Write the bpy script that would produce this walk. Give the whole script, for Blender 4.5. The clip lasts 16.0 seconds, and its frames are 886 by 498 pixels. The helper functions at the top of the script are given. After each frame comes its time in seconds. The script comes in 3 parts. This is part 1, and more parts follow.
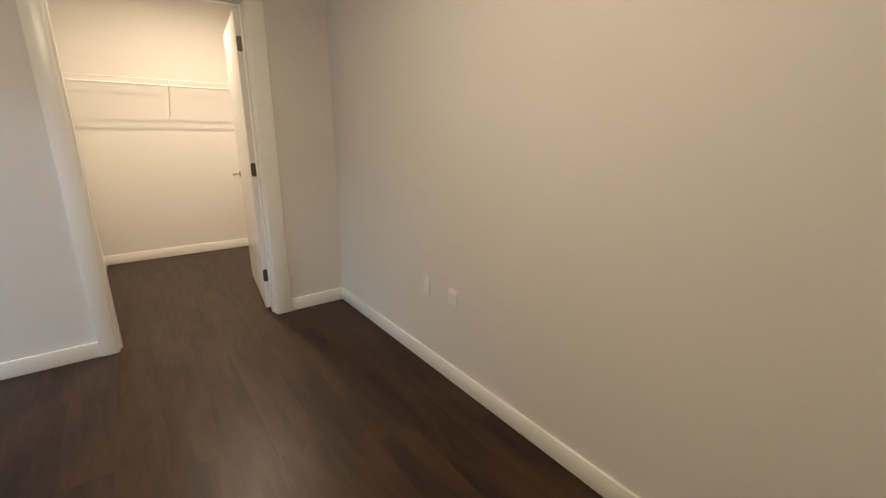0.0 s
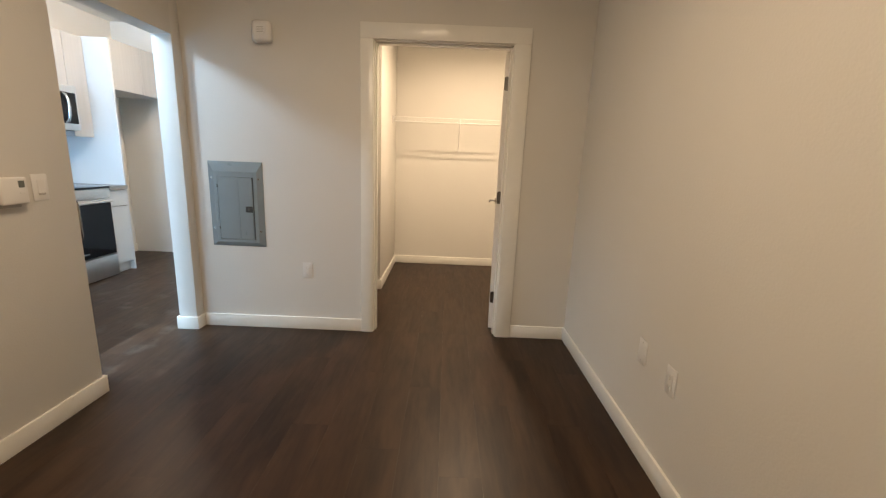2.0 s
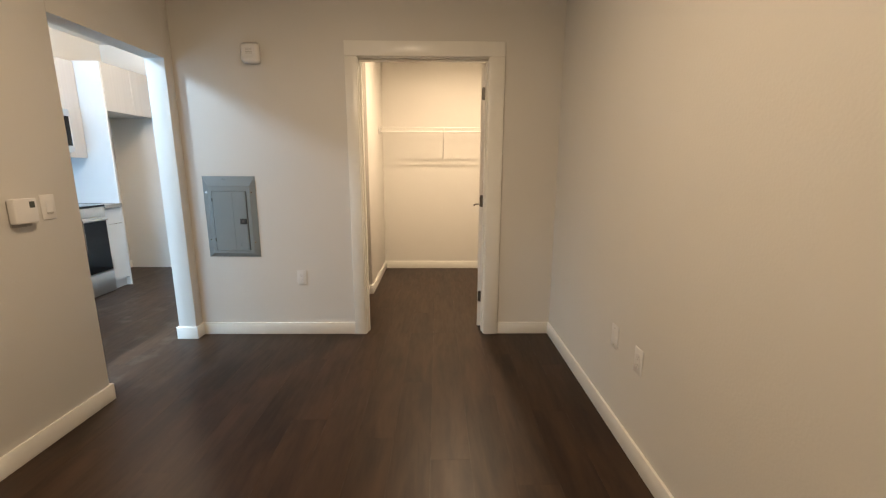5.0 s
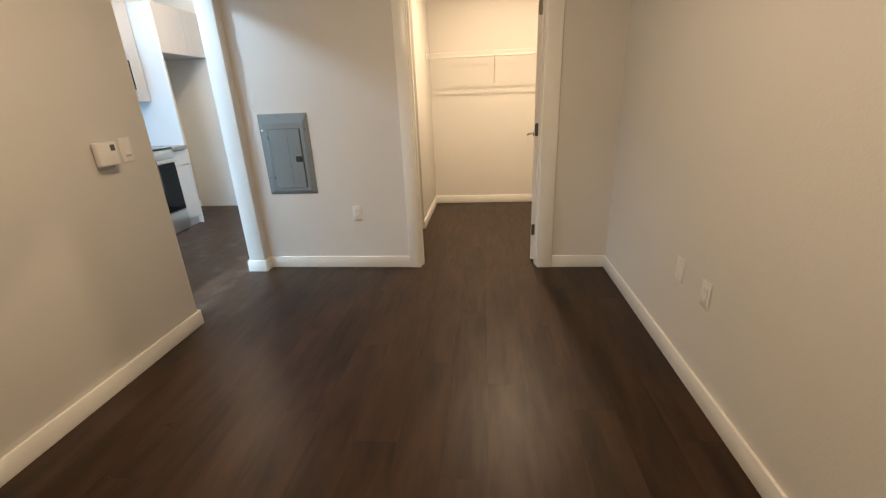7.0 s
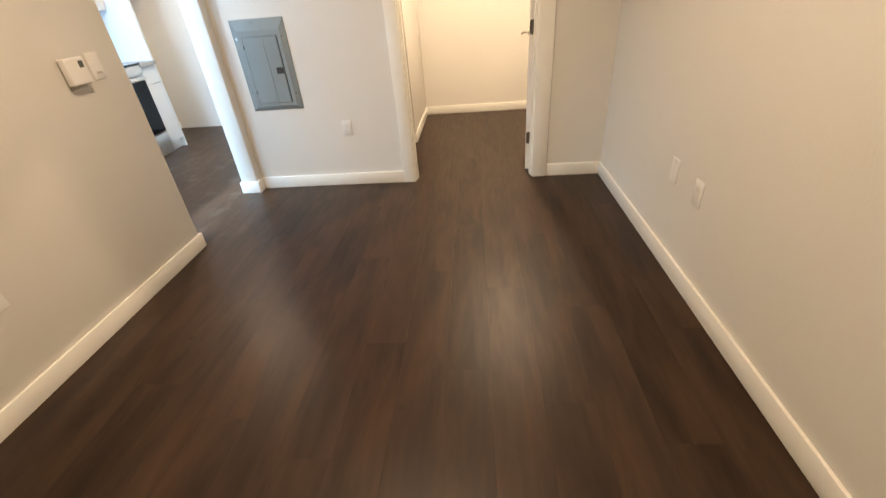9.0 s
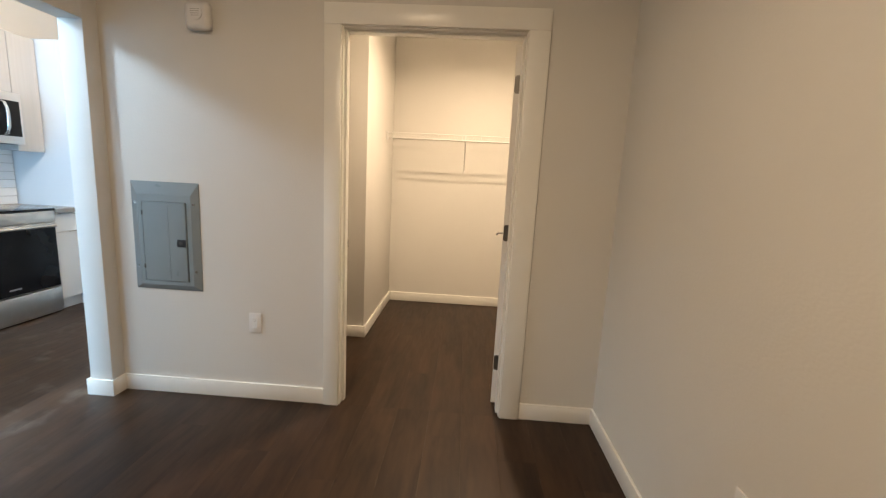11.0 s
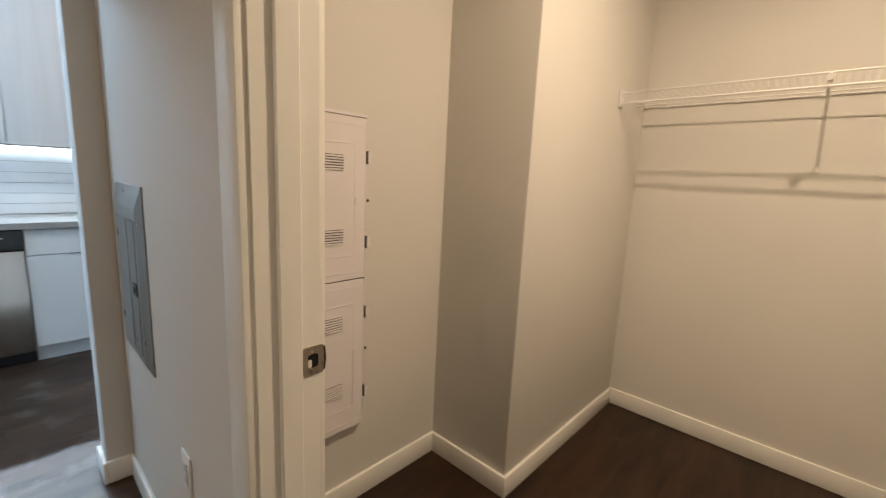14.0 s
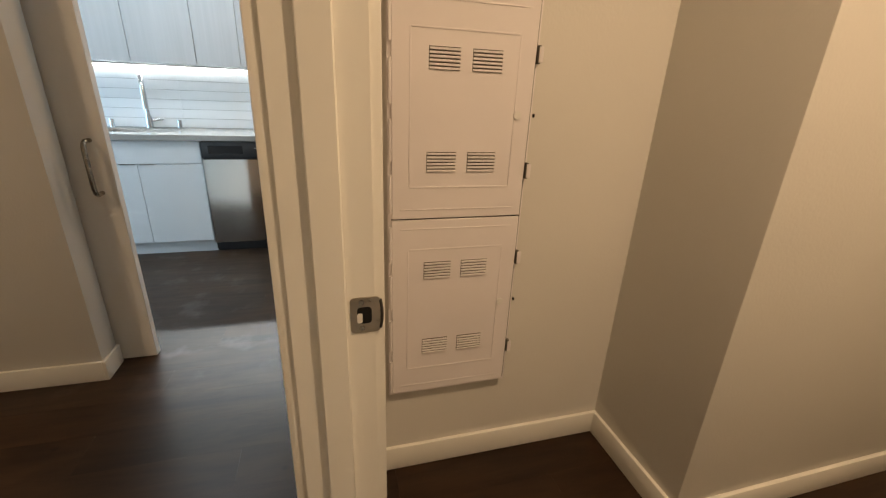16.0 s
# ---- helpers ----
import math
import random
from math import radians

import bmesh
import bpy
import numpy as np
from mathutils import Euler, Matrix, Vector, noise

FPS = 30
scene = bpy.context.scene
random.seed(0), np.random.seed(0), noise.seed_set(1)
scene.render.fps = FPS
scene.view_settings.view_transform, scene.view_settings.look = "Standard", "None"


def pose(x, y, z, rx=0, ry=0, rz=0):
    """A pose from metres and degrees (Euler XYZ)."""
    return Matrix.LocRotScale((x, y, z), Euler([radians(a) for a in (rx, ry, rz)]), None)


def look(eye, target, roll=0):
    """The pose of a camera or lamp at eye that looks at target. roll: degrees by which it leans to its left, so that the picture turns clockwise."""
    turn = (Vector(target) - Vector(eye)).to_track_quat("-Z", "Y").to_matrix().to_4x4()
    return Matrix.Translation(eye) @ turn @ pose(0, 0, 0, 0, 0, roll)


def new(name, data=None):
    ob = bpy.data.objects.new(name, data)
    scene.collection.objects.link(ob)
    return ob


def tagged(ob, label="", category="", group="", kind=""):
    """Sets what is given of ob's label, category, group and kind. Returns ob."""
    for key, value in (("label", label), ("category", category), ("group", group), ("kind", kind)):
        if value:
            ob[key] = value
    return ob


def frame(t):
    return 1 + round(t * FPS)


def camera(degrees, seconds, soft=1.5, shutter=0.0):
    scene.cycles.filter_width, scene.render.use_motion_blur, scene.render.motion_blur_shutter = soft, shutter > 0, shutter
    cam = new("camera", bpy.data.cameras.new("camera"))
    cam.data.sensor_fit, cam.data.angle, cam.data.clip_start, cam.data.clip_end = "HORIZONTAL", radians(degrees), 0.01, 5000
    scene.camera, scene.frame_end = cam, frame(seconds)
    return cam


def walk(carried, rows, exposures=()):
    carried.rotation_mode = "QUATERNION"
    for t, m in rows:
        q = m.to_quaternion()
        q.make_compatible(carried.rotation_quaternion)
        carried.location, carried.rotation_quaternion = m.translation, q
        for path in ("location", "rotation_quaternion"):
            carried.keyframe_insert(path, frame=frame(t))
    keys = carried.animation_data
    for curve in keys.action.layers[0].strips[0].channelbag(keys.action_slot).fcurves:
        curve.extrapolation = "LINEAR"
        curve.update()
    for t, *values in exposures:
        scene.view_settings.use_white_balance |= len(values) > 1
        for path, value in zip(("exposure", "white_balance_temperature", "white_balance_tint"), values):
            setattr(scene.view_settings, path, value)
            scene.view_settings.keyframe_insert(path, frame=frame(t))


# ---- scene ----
cam = camera(94.2, 16.0, 1.2, 0.3)
PATH = [
    (0, (-1.228, -2.964, 1.296), (-0.066, -1.428, 0.755), 0.6),
    (0.5, (-1.094, -2.903, 1.315), (-0.128, -1.223, 0.822), 3.1),
    (1, (-1.037, -2.846, 1.317), (-0.388, -1.009, 0.864), 1.3),
    (1.5, (-1.0, -2.854, 1.307), (-0.719, -0.917, 0.899), 1.8),
    (2, (-0.922, -2.932, 1.303), (-0.93, -0.978, 0.877), 2.3),
    (2.5, (-0.885, -3.006, 1.296), (-0.918, -1.042, 0.915), 2.8),
    (3, (-0.893, -3.042, 1.306), (-0.852, -1.073, 0.956), 1.6),
    (5.3, (-0.876, -3.09, 1.307), (-0.867, -1.134, 0.89), -0.3),
    (5.5, (-0.875, -3.08, 1.312), (-0.893, -1.128, 0.877), -0.3),
    (6, (-0.879, -3.083, 1.308), (-0.948, -1.14, 0.839), -0.5),
    (6.5, (-0.889, -3.081, 1.303), (-1.033, -1.165, 0.745), -1.3),
    (7, (-0.916, -3.08, 1.294), (-1.123, -1.215, 0.603), -2.5),
    (7.5, (-0.938, -3.095, 1.29), (-1.158, -1.307, 0.42), -2.6),
    (8, (-0.952, -3.116, 1.282), (-1.214, -1.476, 0.168), -4.5),
    (8.5, (-0.96, -3.129, 1.284), (-1.168, -1.554, 0.069), -5.5),
    (9, (-0.94, -3.12, 1.285), (-1.119, -1.43, 0.231), -4.9),
    (9.5, (-0.921, -3.036, 1.297), (-1.021, -1.181, 0.555), -2.6),
    (10, (-0.839, -2.795, 1.303), (-0.882, -0.853, 0.829), 1.0),
    (10.2, (-0.808, -2.693, 1.316), (-0.86, -0.738, 0.901), 2.1),
    (12.3, (-0.741, -1.232, 1.304), (-0.972, 0.732, 1.009), 0.2),
    (12.5, (-0.705, -1.099, 1.308), (-0.982, 0.86, 1.016), -0.7),
    (12.8, (-0.666, -0.888, 1.293), (-1.012, 1.063, 1.025), -0.1),
    (13, (-0.625, -0.77, 1.296), (-1.137, 1.146, 1.039), 1.5),
    (13.5, (-0.641, -0.524, 1.286), (-1.646, 1.181, 0.984), 2.6),
    (14, (-0.739, -0.283, 1.299), (-2.079, 1.163, 0.959), 2.8),
    (14.5, (-0.816, -0.099, 1.289), (-2.486, 0.923, 0.88), 2.9),
    (15, (-0.879, 0.023, 1.267), (-2.68, 0.693, 0.715), 3.4),
    (15.5, (-0.887, 0.062, 1.255), (-2.69, 0.627, 0.6), 2.7),
    (16, (-0.877, 0.068, 1.25), (-2.678, 0.582, 0.548), 2.4),
]
EXPOSURES = [
    (0, 0.13, 5950, 9), (0.5, 0.13, 5900, 9), (1, 0.08, 6050, 10), (2, 0.07, 6470, 11), (6.5, 0.09, 6550, 11), (7.5, 0.27, 6500, 11),
    (8.5, 0.83, 6550, 11), (9, 0.73, 6500, 11), (9.5, 0.27, 6450, 11), (10.2, 0.08, 6480, 11), (12.5, -0.13, 6450, 11), (13, -0.26, 6150, 11),
    (13.5, -0.36, 6150, 11), (14, -0.56, 6200, 11), (14.5, -0.74, 6600, 12), (15, -0.87, 7100, 13), (16, -0.7, 7400, 14),
]
walk(cam, [(t, look(eye, target, roll)) for t, eye, target, roll in PATH], EXPOSURES)

# ---- light ----
world = bpy.data.worlds.new("sky")
scene.world = world
world.use_nodes = True
wn = world.node_tree.nodes
sky = wn.new("ShaderNodeTexSky")
sky.sky_type, sky.sun_disc = "NISHITA", False
sky.sun_elevation, sky.sun_rotation = radians(35), radians(60)
world.node_tree.links.new(sky.outputs[0], wn["Background"].inputs[0])
wn["Background"].inputs[1].default_value = 0.1

COOL = (0.58, 0.79, 1.0)
WARM, DAY, LED = (1.0, 0.745, 0.49), (0.36, 0.66, 1.0), (0.74, 0.89, 1.0)


def area_lamp(name, m, sx, sy, watts, color, shape="RECTANGLE", spread=180):
    d = bpy.data.lights.new(name, "AREA")
    d.shape, d.size, d.size_y, d.energy, d.color, d.spread = shape, sx, sy, watts, color, radians(spread)
    ob = new(name, d)
    ob.matrix_world = m
    return ob


# sky light in the living-room window, and the lamps; both kitchen bulbs are unseen
area_lamp("window_light", look((-3.15, -5.42, 1.5), (-3.15, 0, 1.2)), 2.9, 1.8, 310, DAY)
area_lamp("bedroom_lamp_light", look((-1.31, -2.03, 2.615), (-1.31, -2.03, 0)), 0.30, 0.30, 32, WARM, "DISK")
area_lamp("closet_lamp_light", look((-0.64, 0.94, 2.615), (-0.64, 0.94, 0)), 0.07, 0.07, 39, WARM, "DISK", 166)
# added unseen bulbs: cool casts the wall wedge, warm brightens the fridge end
for place, watts, tone in (((-3.50, -0.98, 2.345), 66, COOL), ((-3.45, 0.85, 2.58), 46, WARM)):
    bulb = bpy.data.lights.new("unseen_kitchen_light", "POINT")
    bulb.energy, bulb.color, bulb.shadow_soft_size = watts, tone, 0.09
    new("unseen_kitchen_light", bulb).location = place
area_lamp("cabinet_strip_light", look((-4.845, -0.66, 1.352), (-3.845, -0.66, 0.62)), 2.05, 0.016, 13.5, LED, "RECTANGLE", 70)


# ---- materials ----
def mat(name, color, rough=0.5, metal=0.0, noise_scale=6.0, vary=0.06, bump=0.0, bump_scale=300.0, spec=0.5, rand=0.0, rough_vary=0.05):
    m = bpy.data.materials.new(name)
    m.use_nodes = True
    nt = m.node_tree
    b = nt.nodes["Principled BSDF"]
    b.inputs["Metallic"].default_value = metal
    b.inputs["Specular IOR Level"].default_value = spec
    co = nt.nodes.new("ShaderNodeTexCoord")
    n1 = nt.nodes.new("ShaderNodeTexNoise")
    n1.inputs["Scale"].default_value, n1.inputs["Detail"].default_value = noise_scale, 6
    nt.links.new(co.outputs["Object"], n1.inputs["Vector"])
    mr = nt.nodes.new("ShaderNodeMapRange")
    mr.inputs[1].default_value, mr.inputs[2].default_value = 0.3, 0.7
    mr.inputs[3].default_value, mr.inputs[4].default_value = 1 - vary, 1 + vary
    nt.links.new(n1.outputs[0], mr.inputs[0])
    fac = mr.outputs[0]
    if rand:
        oi = nt.nodes.new("ShaderNodeObjectInfo")
        m2 = nt.nodes.new("ShaderNodeMapRange")
        m2.inputs[3].default_value, m2.inputs[4].default_value = 1 - rand, 1 + rand
        nt.links.new(oi.outputs["Random"], m2.inputs[0])
        mul = nt.nodes.new("ShaderNodeMath")
        mul.operation = "MULTIPLY"
        nt.links.new(fac, mul.inputs[0])
        nt.links.new(m2.outputs[0], mul.inputs[1])
        fac = mul.outputs[0]
    vm = nt.nodes.new("ShaderNodeVectorMath")
    vm.operation = "SCALE"
    vm.inputs[0].default_value = color
    nt.links.new(fac, vm.inputs["Scale"])
    nt.links.new(vm.outputs[0], b.inputs["Base Color"])
    r = nt.nodes.new("ShaderNodeMapRange")
    r.inputs[1].default_value, r.inputs[2].default_value = 0.3, 0.7
    r.inputs[3].default_value, r.inputs[4].default_value = max(0.02, rough - rough_vary), rough + rough_vary
    nt.links.new(n1.outputs[0], r.inputs[0])
    nt.links.new(r.outputs[0], b.inputs["Roughness"])
    if bump:
        n2 = nt.nodes.new("ShaderNodeTexNoise")
        n2.inputs["Scale"].default_value, n2.inputs["Detail"].default_value = bump_scale, 3
        nt.links.new(co.outputs["Object"], n2.inputs["Vector"])
        bp = nt.nodes.new("ShaderNodeBump")
        bp.inputs["Strength"].default_value, bp.inputs["Distance"].default_value = bump, 0.002
        nt.links.new(n2.outputs[0], bp.inputs["Height"])
        nt.links.new(bp.outputs[0], b.inputs["Normal"])
    return m


def grained(name, dark, light, rough, across, along, rand=0.0, bump=0.1, knots=False, spec=0.5, rough_span=0.08, dusty=False):
    """Wood-look surface: noise stretched along an axis; across and along are noise scales per metre as (x, y, z)."""
    m = bpy.data.materials.new(name)
    m.use_nodes = True
    nt = m.node_tree
    b = nt.nodes["Principled BSDF"]
    b.inputs["Specular IOR Level"].default_value = spec
    co = nt.nodes.new("ShaderNodeTexCoord")
    oi = nt.nodes.new("ShaderNodeObjectInfo")
    shift = nt.nodes.new("ShaderNodeVectorMath")
    shift.operation = "SCALE"
    shift.inputs[0].default_value = (37.0, 53.0, 29.0)
    nt.links.new(oi.outputs["Random"], shift.inputs["Scale"])
    add = nt.nodes.new("ShaderNodeVectorMath")
    nt.links.new(co.outputs["Object"], add.inputs[0])
    nt.links.new(shift.outputs[0], add.inputs[1])

    def streak(scale, detail):
        mp = nt.nodes.new("ShaderNodeMapping")
        mp.inputs["Scale"].default_value = scale
        nt.links.new(add.outputs[0], mp.inputs["Vector"])
        n = nt.nodes.new("ShaderNodeTexNoise")
        n.inputs["Scale"].default_value, n.inputs["Detail"].default_value, n.inputs["Roughness"].default_value = 1.0, detail, 0.6
        n.inputs["Distortion"].default_value = 0.4
        nt.links.new(mp.outputs[0], n.inputs["Vector"])
        return n.outputs[0]

    fine, broad = streak(across, 5), streak(along, 3)
    mix = nt.nodes.new("ShaderNodeMath")
    mix.operation = "MULTIPLY_ADD"
    mix.inputs[1].default_value, mix.inputs[2].default_value = 0.20, 0.0
    nt.links.new(fine, mix.inputs[0])
    mix2 = nt.nodes.new("ShaderNodeMath")
    mix2.operation = "MULTIPLY_ADD"
    mix2.inputs[1].default_value = 0.80
    nt.links.new(broad, mix2.inputs[0])
    nt.links.new(mix.outputs[0], mix2.inputs[2])
    tone = mix2.outputs[0]
    if rand:
        rr = nt.nodes.new("ShaderNodeMapRange")
        rr.inputs[3].default_value, rr.inputs[4].default_value = -rand, rand
        nt.links.new(oi.outputs["Random"], rr.inputs[0])
        ad = nt.nodes.new("ShaderNodeMath")
        nt.links.new(tone, ad.inputs[0])
        nt.links.new(rr.outputs[0], ad.inputs[1])
        tone = ad.outputs[0]
    ramp = nt.nodes.new("ShaderNodeValToRGB")
    ramp.color_ramp.elements[0].position, ramp.color_ramp.elements[0].color = 0.33, (*dark, 1)
    ramp.color_ramp.elements[1].position, ramp.color_ramp.elements[1].color = 0.67, (*light, 1)
    nt.links.new(tone, ramp.inputs[0])
    col = ramp.outputs[0]
    if knots:
        mp = nt.nodes.new("ShaderNodeMapping")
        mp.inputs["Scale"].default_value = (5.2, 4.2, 1.0)
        nt.links.new(add.outputs[0], mp.inputs["Vector"])
        vo = nt.nodes.new("ShaderNodeTexVoronoi")
        vo.inputs["Scale"].default_value = 1.0
        nt.links.new(mp.outputs[0], vo.inputs["Vector"])
        kr = nt.nodes.new("ShaderNodeMapRange")
        kr.inputs[1].default_value, kr.inputs[2].default_value = 0.02, 0.085
        kr.inputs[3].default_value, kr.inputs[4].default_value = 0.28, 1.0
        nt.links.new(vo.outputs["Distance"], kr.inputs[0])
        # only some cells carry a knot
        pick = nt.nodes.new("ShaderNodeSeparateColor")
        nt.links.new(vo.outputs["Color"], pick.inputs[0])
        clear = nt.nodes.new("ShaderNodeMath")
        clear.operation = "GREATER_THAN"
        clear.inputs[1].default_value = 0.30
        nt.links.new(pick.outputs[0], clear.inputs[0])
        knot = nt.nodes.new("ShaderNodeMath")
        knot.operation = "MAXIMUM"
        nt.links.new(kr.outputs[0], knot.inputs[0])
        nt.links.new(clear.outputs[0], knot.inputs[1])
        sc = nt.nodes.new("ShaderNodeVectorMath")
        sc.operation = "SCALE"
        nt.links.new(col, sc.inputs[0])
        nt.links.new(knot.outputs[0], sc.inputs["Scale"])
        col = sc.outputs[0]
    if dusty:
        geo = nt.nodes.new("ShaderNodeNewGeometry")
        dn = nt.nodes.new("ShaderNodeTexNoise")
        dn.inputs["Scale"].default_value, dn.inputs["Detail"].default_value, dn.inputs["Distortion"].default_value = 6.0, 8, 0.0
        nt.links.new(geo.outputs["Position"], dn.inputs["Vector"])
        dr = nt.nodes.new("ShaderNodeMapRange")
        dr.inputs[1].default_value, dr.inputs[2].default_value = 0.55, 0.74
        dr.inputs[3].default_value, dr.inputs[4].default_value = 0.03, 0.34
        nt.links.new(dn.outputs[0], dr.inputs[0])
        # trodden dust fades out past the kitchen opening
        sep = nt.nodes.new("ShaderNodeSeparateXYZ")
        nt.links.new(geo.outputs["Position"], sep.inputs[0])
        fade = nt.nodes.new("ShaderNodeMapRange")
        fade.inputs[1].default_value, fade.inputs[2].default_value = -2.45, -2.95
        nt.links.new(sep.outputs["X"], fade.inputs[0])
        amount = nt.nodes.new("ShaderNodeMath")
        amount.operation = "MULTIPLY"
        nt.links.new(dr.outputs[0], amount.inputs[0])
        nt.links.new(fade.outputs[0], amount.inputs[1])
        mx = nt.nodes.new("ShaderNodeMix")
        mx.data_type = "RGBA"
        nt.links.new(amount.outputs[0], mx.inputs["Factor"])
        nt.links.new(col, mx.inputs["A"])
        mx.inputs["B"].default_value = (0.20, 0.185, 0.17, 1)
        col = mx.outputs["Result"]
    nt.links.new(col, b.inputs["Base Color"])
    rg = nt.nodes.new("ShaderNodeMapRange")
    rg.inputs[1].default_value, rg.inputs[2].default_value = 0.3, 0.7
    rg.inputs[3].default_value, rg.inputs[4].default_value = rough + rough_span, rough - rough_span
    nt.links.new(fine, rg.inputs[0])
    nt.links.new(rg.outputs[0], b.inputs["Roughness"])
    bp = nt.nodes.new("ShaderNodeBump")
    bp.inputs["Strength"].default_value, bp.inputs["Distance"].default_value = bump, 0.001
    nt.links.new(fine, bp.inputs["Height"])
    nt.links.new(bp.outputs[0], b.inputs["Normal"])
    return m


def glow(name, color, strength):
    m = bpy.data.materials.new(name)
    m.use_nodes = True
    b = m.node_tree.nodes["Principled BSDF"]
    b.inputs["Base Color"].default_value = (*color, 1)
    b.inputs["Emission Color"].default_value = (*color, 1)
    b.inputs["Emission Strength"].default_value = strength
    return m


WALL = mat("wall_paint", (0.70, 0.68, 0.637), 0.62, noise_scale=1.3, vary=0.02, bump=0.32, bump_scale=110, spec=0.3)
CEIL = mat("ceiling_paint", (0.80, 0.78, 0.75), 0.8, noise_scale=1.5, vary=0.02, bump=0.3, bump_scale=140, spec=0.2)
TRIM = mat("trim_paint", (0.86, 0.845, 0.79), 0.30, noise_scale=9, vary=0.015, bump=0.02, bump_scale=60, rough_vary=0.02)
DOORPAINT = mat("door_paint", (0.81, 0.79, 0.75), 0.34, noise_scale=7, vary=0.02, bump=0.03, bump_scale=90, rough_vary=0.02)
PLANK = grained("vinyl_plank", (0.0155, 0.0074, 0.0036), (0.0500, 0.0258, 0.0130), 0.40, (42, 5.0, 20), (9, 1.7, 8), rand=0.03, bump=0.01, knots=True, spec=0.29, rough_span=0.035, dusty=True)
PLANK_CLEAN = grained("vinyl_plank_clean", (0.0155, 0.0074, 0.0036), (0.0500, 0.0258, 0.0130), 0.40, (42, 5.0, 20), (9, 1.7, 8), bump=0.01, knots=True, spec=0.29, rough_span=0.035)
SUBFLOOR = mat("subfloor", (0.03, 0.022, 0.018), 0.8)
CABINET = grained("cabinet_laminate", (0.42, 0.425, 0.425), (0.47, 0.475, 0.475), 0.45, (160, 160, 3), (30, 30, 0.8), bump=0.03, rough_span=0.04)
CAB_WHITE = mat("cabinet_white", (0.62, 0.65, 0.67), 0.40, vary=0.015, noise_scale=4)
QUARTZ = mat("quartz_top", (0.27, 0.265, 0.25), 0.22, vary=0.08, noise_scale=140)
TILE = mat("backsplash_tile", (0.80, 0.81, 0.81), 0.12, vary=0.02, noise_scale=5, bump=0.08, bump_scale=14, rand=0.02)
GROUT = mat("tile_grout", (0.45, 0.45, 0.44), 0.9, vary=0.08, noise_scale=80)
STEEL = mat("stainless_steel", (0.58, 0.55, 0.52), 0.17, 1.0, vary=0.02, noise_scale=2, rough_vary=0.015)
CHROME = mat("chrome", (0.58, 0.58, 0.58), 0.14, 1.0, vary=0.02)
NICKEL = mat("satin_nickel", (0.36, 0.335, 0.29), 0.26, 1.0, vary=0.08, noise_scale=40)
BRASSY = mat("strike_metal", (0.50, 0.45, 0.37), 0.32, 1.0, vary=0.08, noise_scale=60)
DARKMETAL = mat("dark_metal", (0.10, 0.095, 0.09), 0.45, 0.8, vary=0.1, noise_scale=30)
GLASSBLACK = mat("black_glass", (0.008, 0.008, 0.009), 0.08, vary=0.1, spec=0.22)
BRUSHED = mat("brushed_steel", (0.62, 0.60, 0.57), 0.36, 1.0, vary=0.03, noise_scale=20, rough_vary=0.03)
tangent = STEEL.node_tree.nodes.new("ShaderNodeTangent")
tangent.direction_type, tangent.axis = "RADIAL", "Z"
steel_shader = STEEL.node_tree.nodes["Principled BSDF"]
STEEL.node_tree.links.new(tangent.outputs[0], steel_shader.inputs["Tangent"])
steel_shader.inputs["Anisotropic"].default_value, steel_shader.inputs["Anisotropic Rotation"].default_value = 0.85, 0.25
BLACK = mat("black_plastic", (0.018, 0.018, 0.02), 0.35, vary=0.1)
PANELGREY = mat("panel_enamel", (0.225, 0.258, 0.268), 0.31, 0.0, vary=0.04, noise_scale=5, bump=0.04, bump_scale=250)
SEAM = mat("dark_gap", (0.02, 0.02, 0.02), 0.9, spec=0.1)
PLASTIC = mat("white_plastic", (0.78, 0.77, 0.75), 0.35, vary=0.02)
# for grey small parts, and for the shade line painted on the rocker
PLASTIC_SHADE = mat("grey_shade_plastic", (0.48, 0.46, 0.43), 0.45, vary=0.03)
METALWHITE = mat("white_enamel", (0.80, 0.76, 0.77), 0.38, vary=0.02, bump=0.03, bump_scale=200)
VENT = mat("vent_shadow", (0.14, 0.125, 0.11), 0.8, vary=0.05)
WIRE = mat("wire_coating", (0.76, 0.75, 0.72), 0.4, vary=0.02)
LCD = mat("display", (0.09, 0.10, 0.09), 0.2, vary=0.05)
HINGE = mat("hinge_metal", (0.17, 0.16, 0.145), 0.38, 0.9, vary=0.1, noise_scale=50)
LAMPGLASS = glow("lamp_glass", (1.0, 0.80, 0.58), 6.0)
STRIPGLOW = glow("led_strip", (0.80, 0.92, 1.0), 30.0)
WINGLASS = bpy.data.materials.new("window_glass")
WINGLASS.use_nodes = True
WINGLASS.node_tree.nodes["Principled BSDF"].inputs["Transmission Weight"].default_value = 1.0
WINGLASS.node_tree.nodes["Principled BSDF"].inputs["Roughness"].default_value = 0.0


# ---- building helpers ----
def box(bm, x0, x1, y0, y1, z0, z1, bevel=0.0, seg=1):
    """Adds a box between two corners to bm, its edges rounded by bevel."""
    made = bmesh.ops.create_cube(bm, size=1.0)["verts"]
    for v in made:
        v.co = Vector(((x0 + x1) / 2 + v.co.x * (x1 - x0), (y0 + y1) / 2 + v.co.y * (y1 - y0), (z0 + z1) / 2 + v.co.z * (z1 - z0)))
    if bevel:
        edges = list({e for v in made for e in v.link_edges})
        bmesh.ops.bevel(bm, geom=edges, offset=bevel, segments=seg, profile=0.5, affect="EDGES")
    return bm


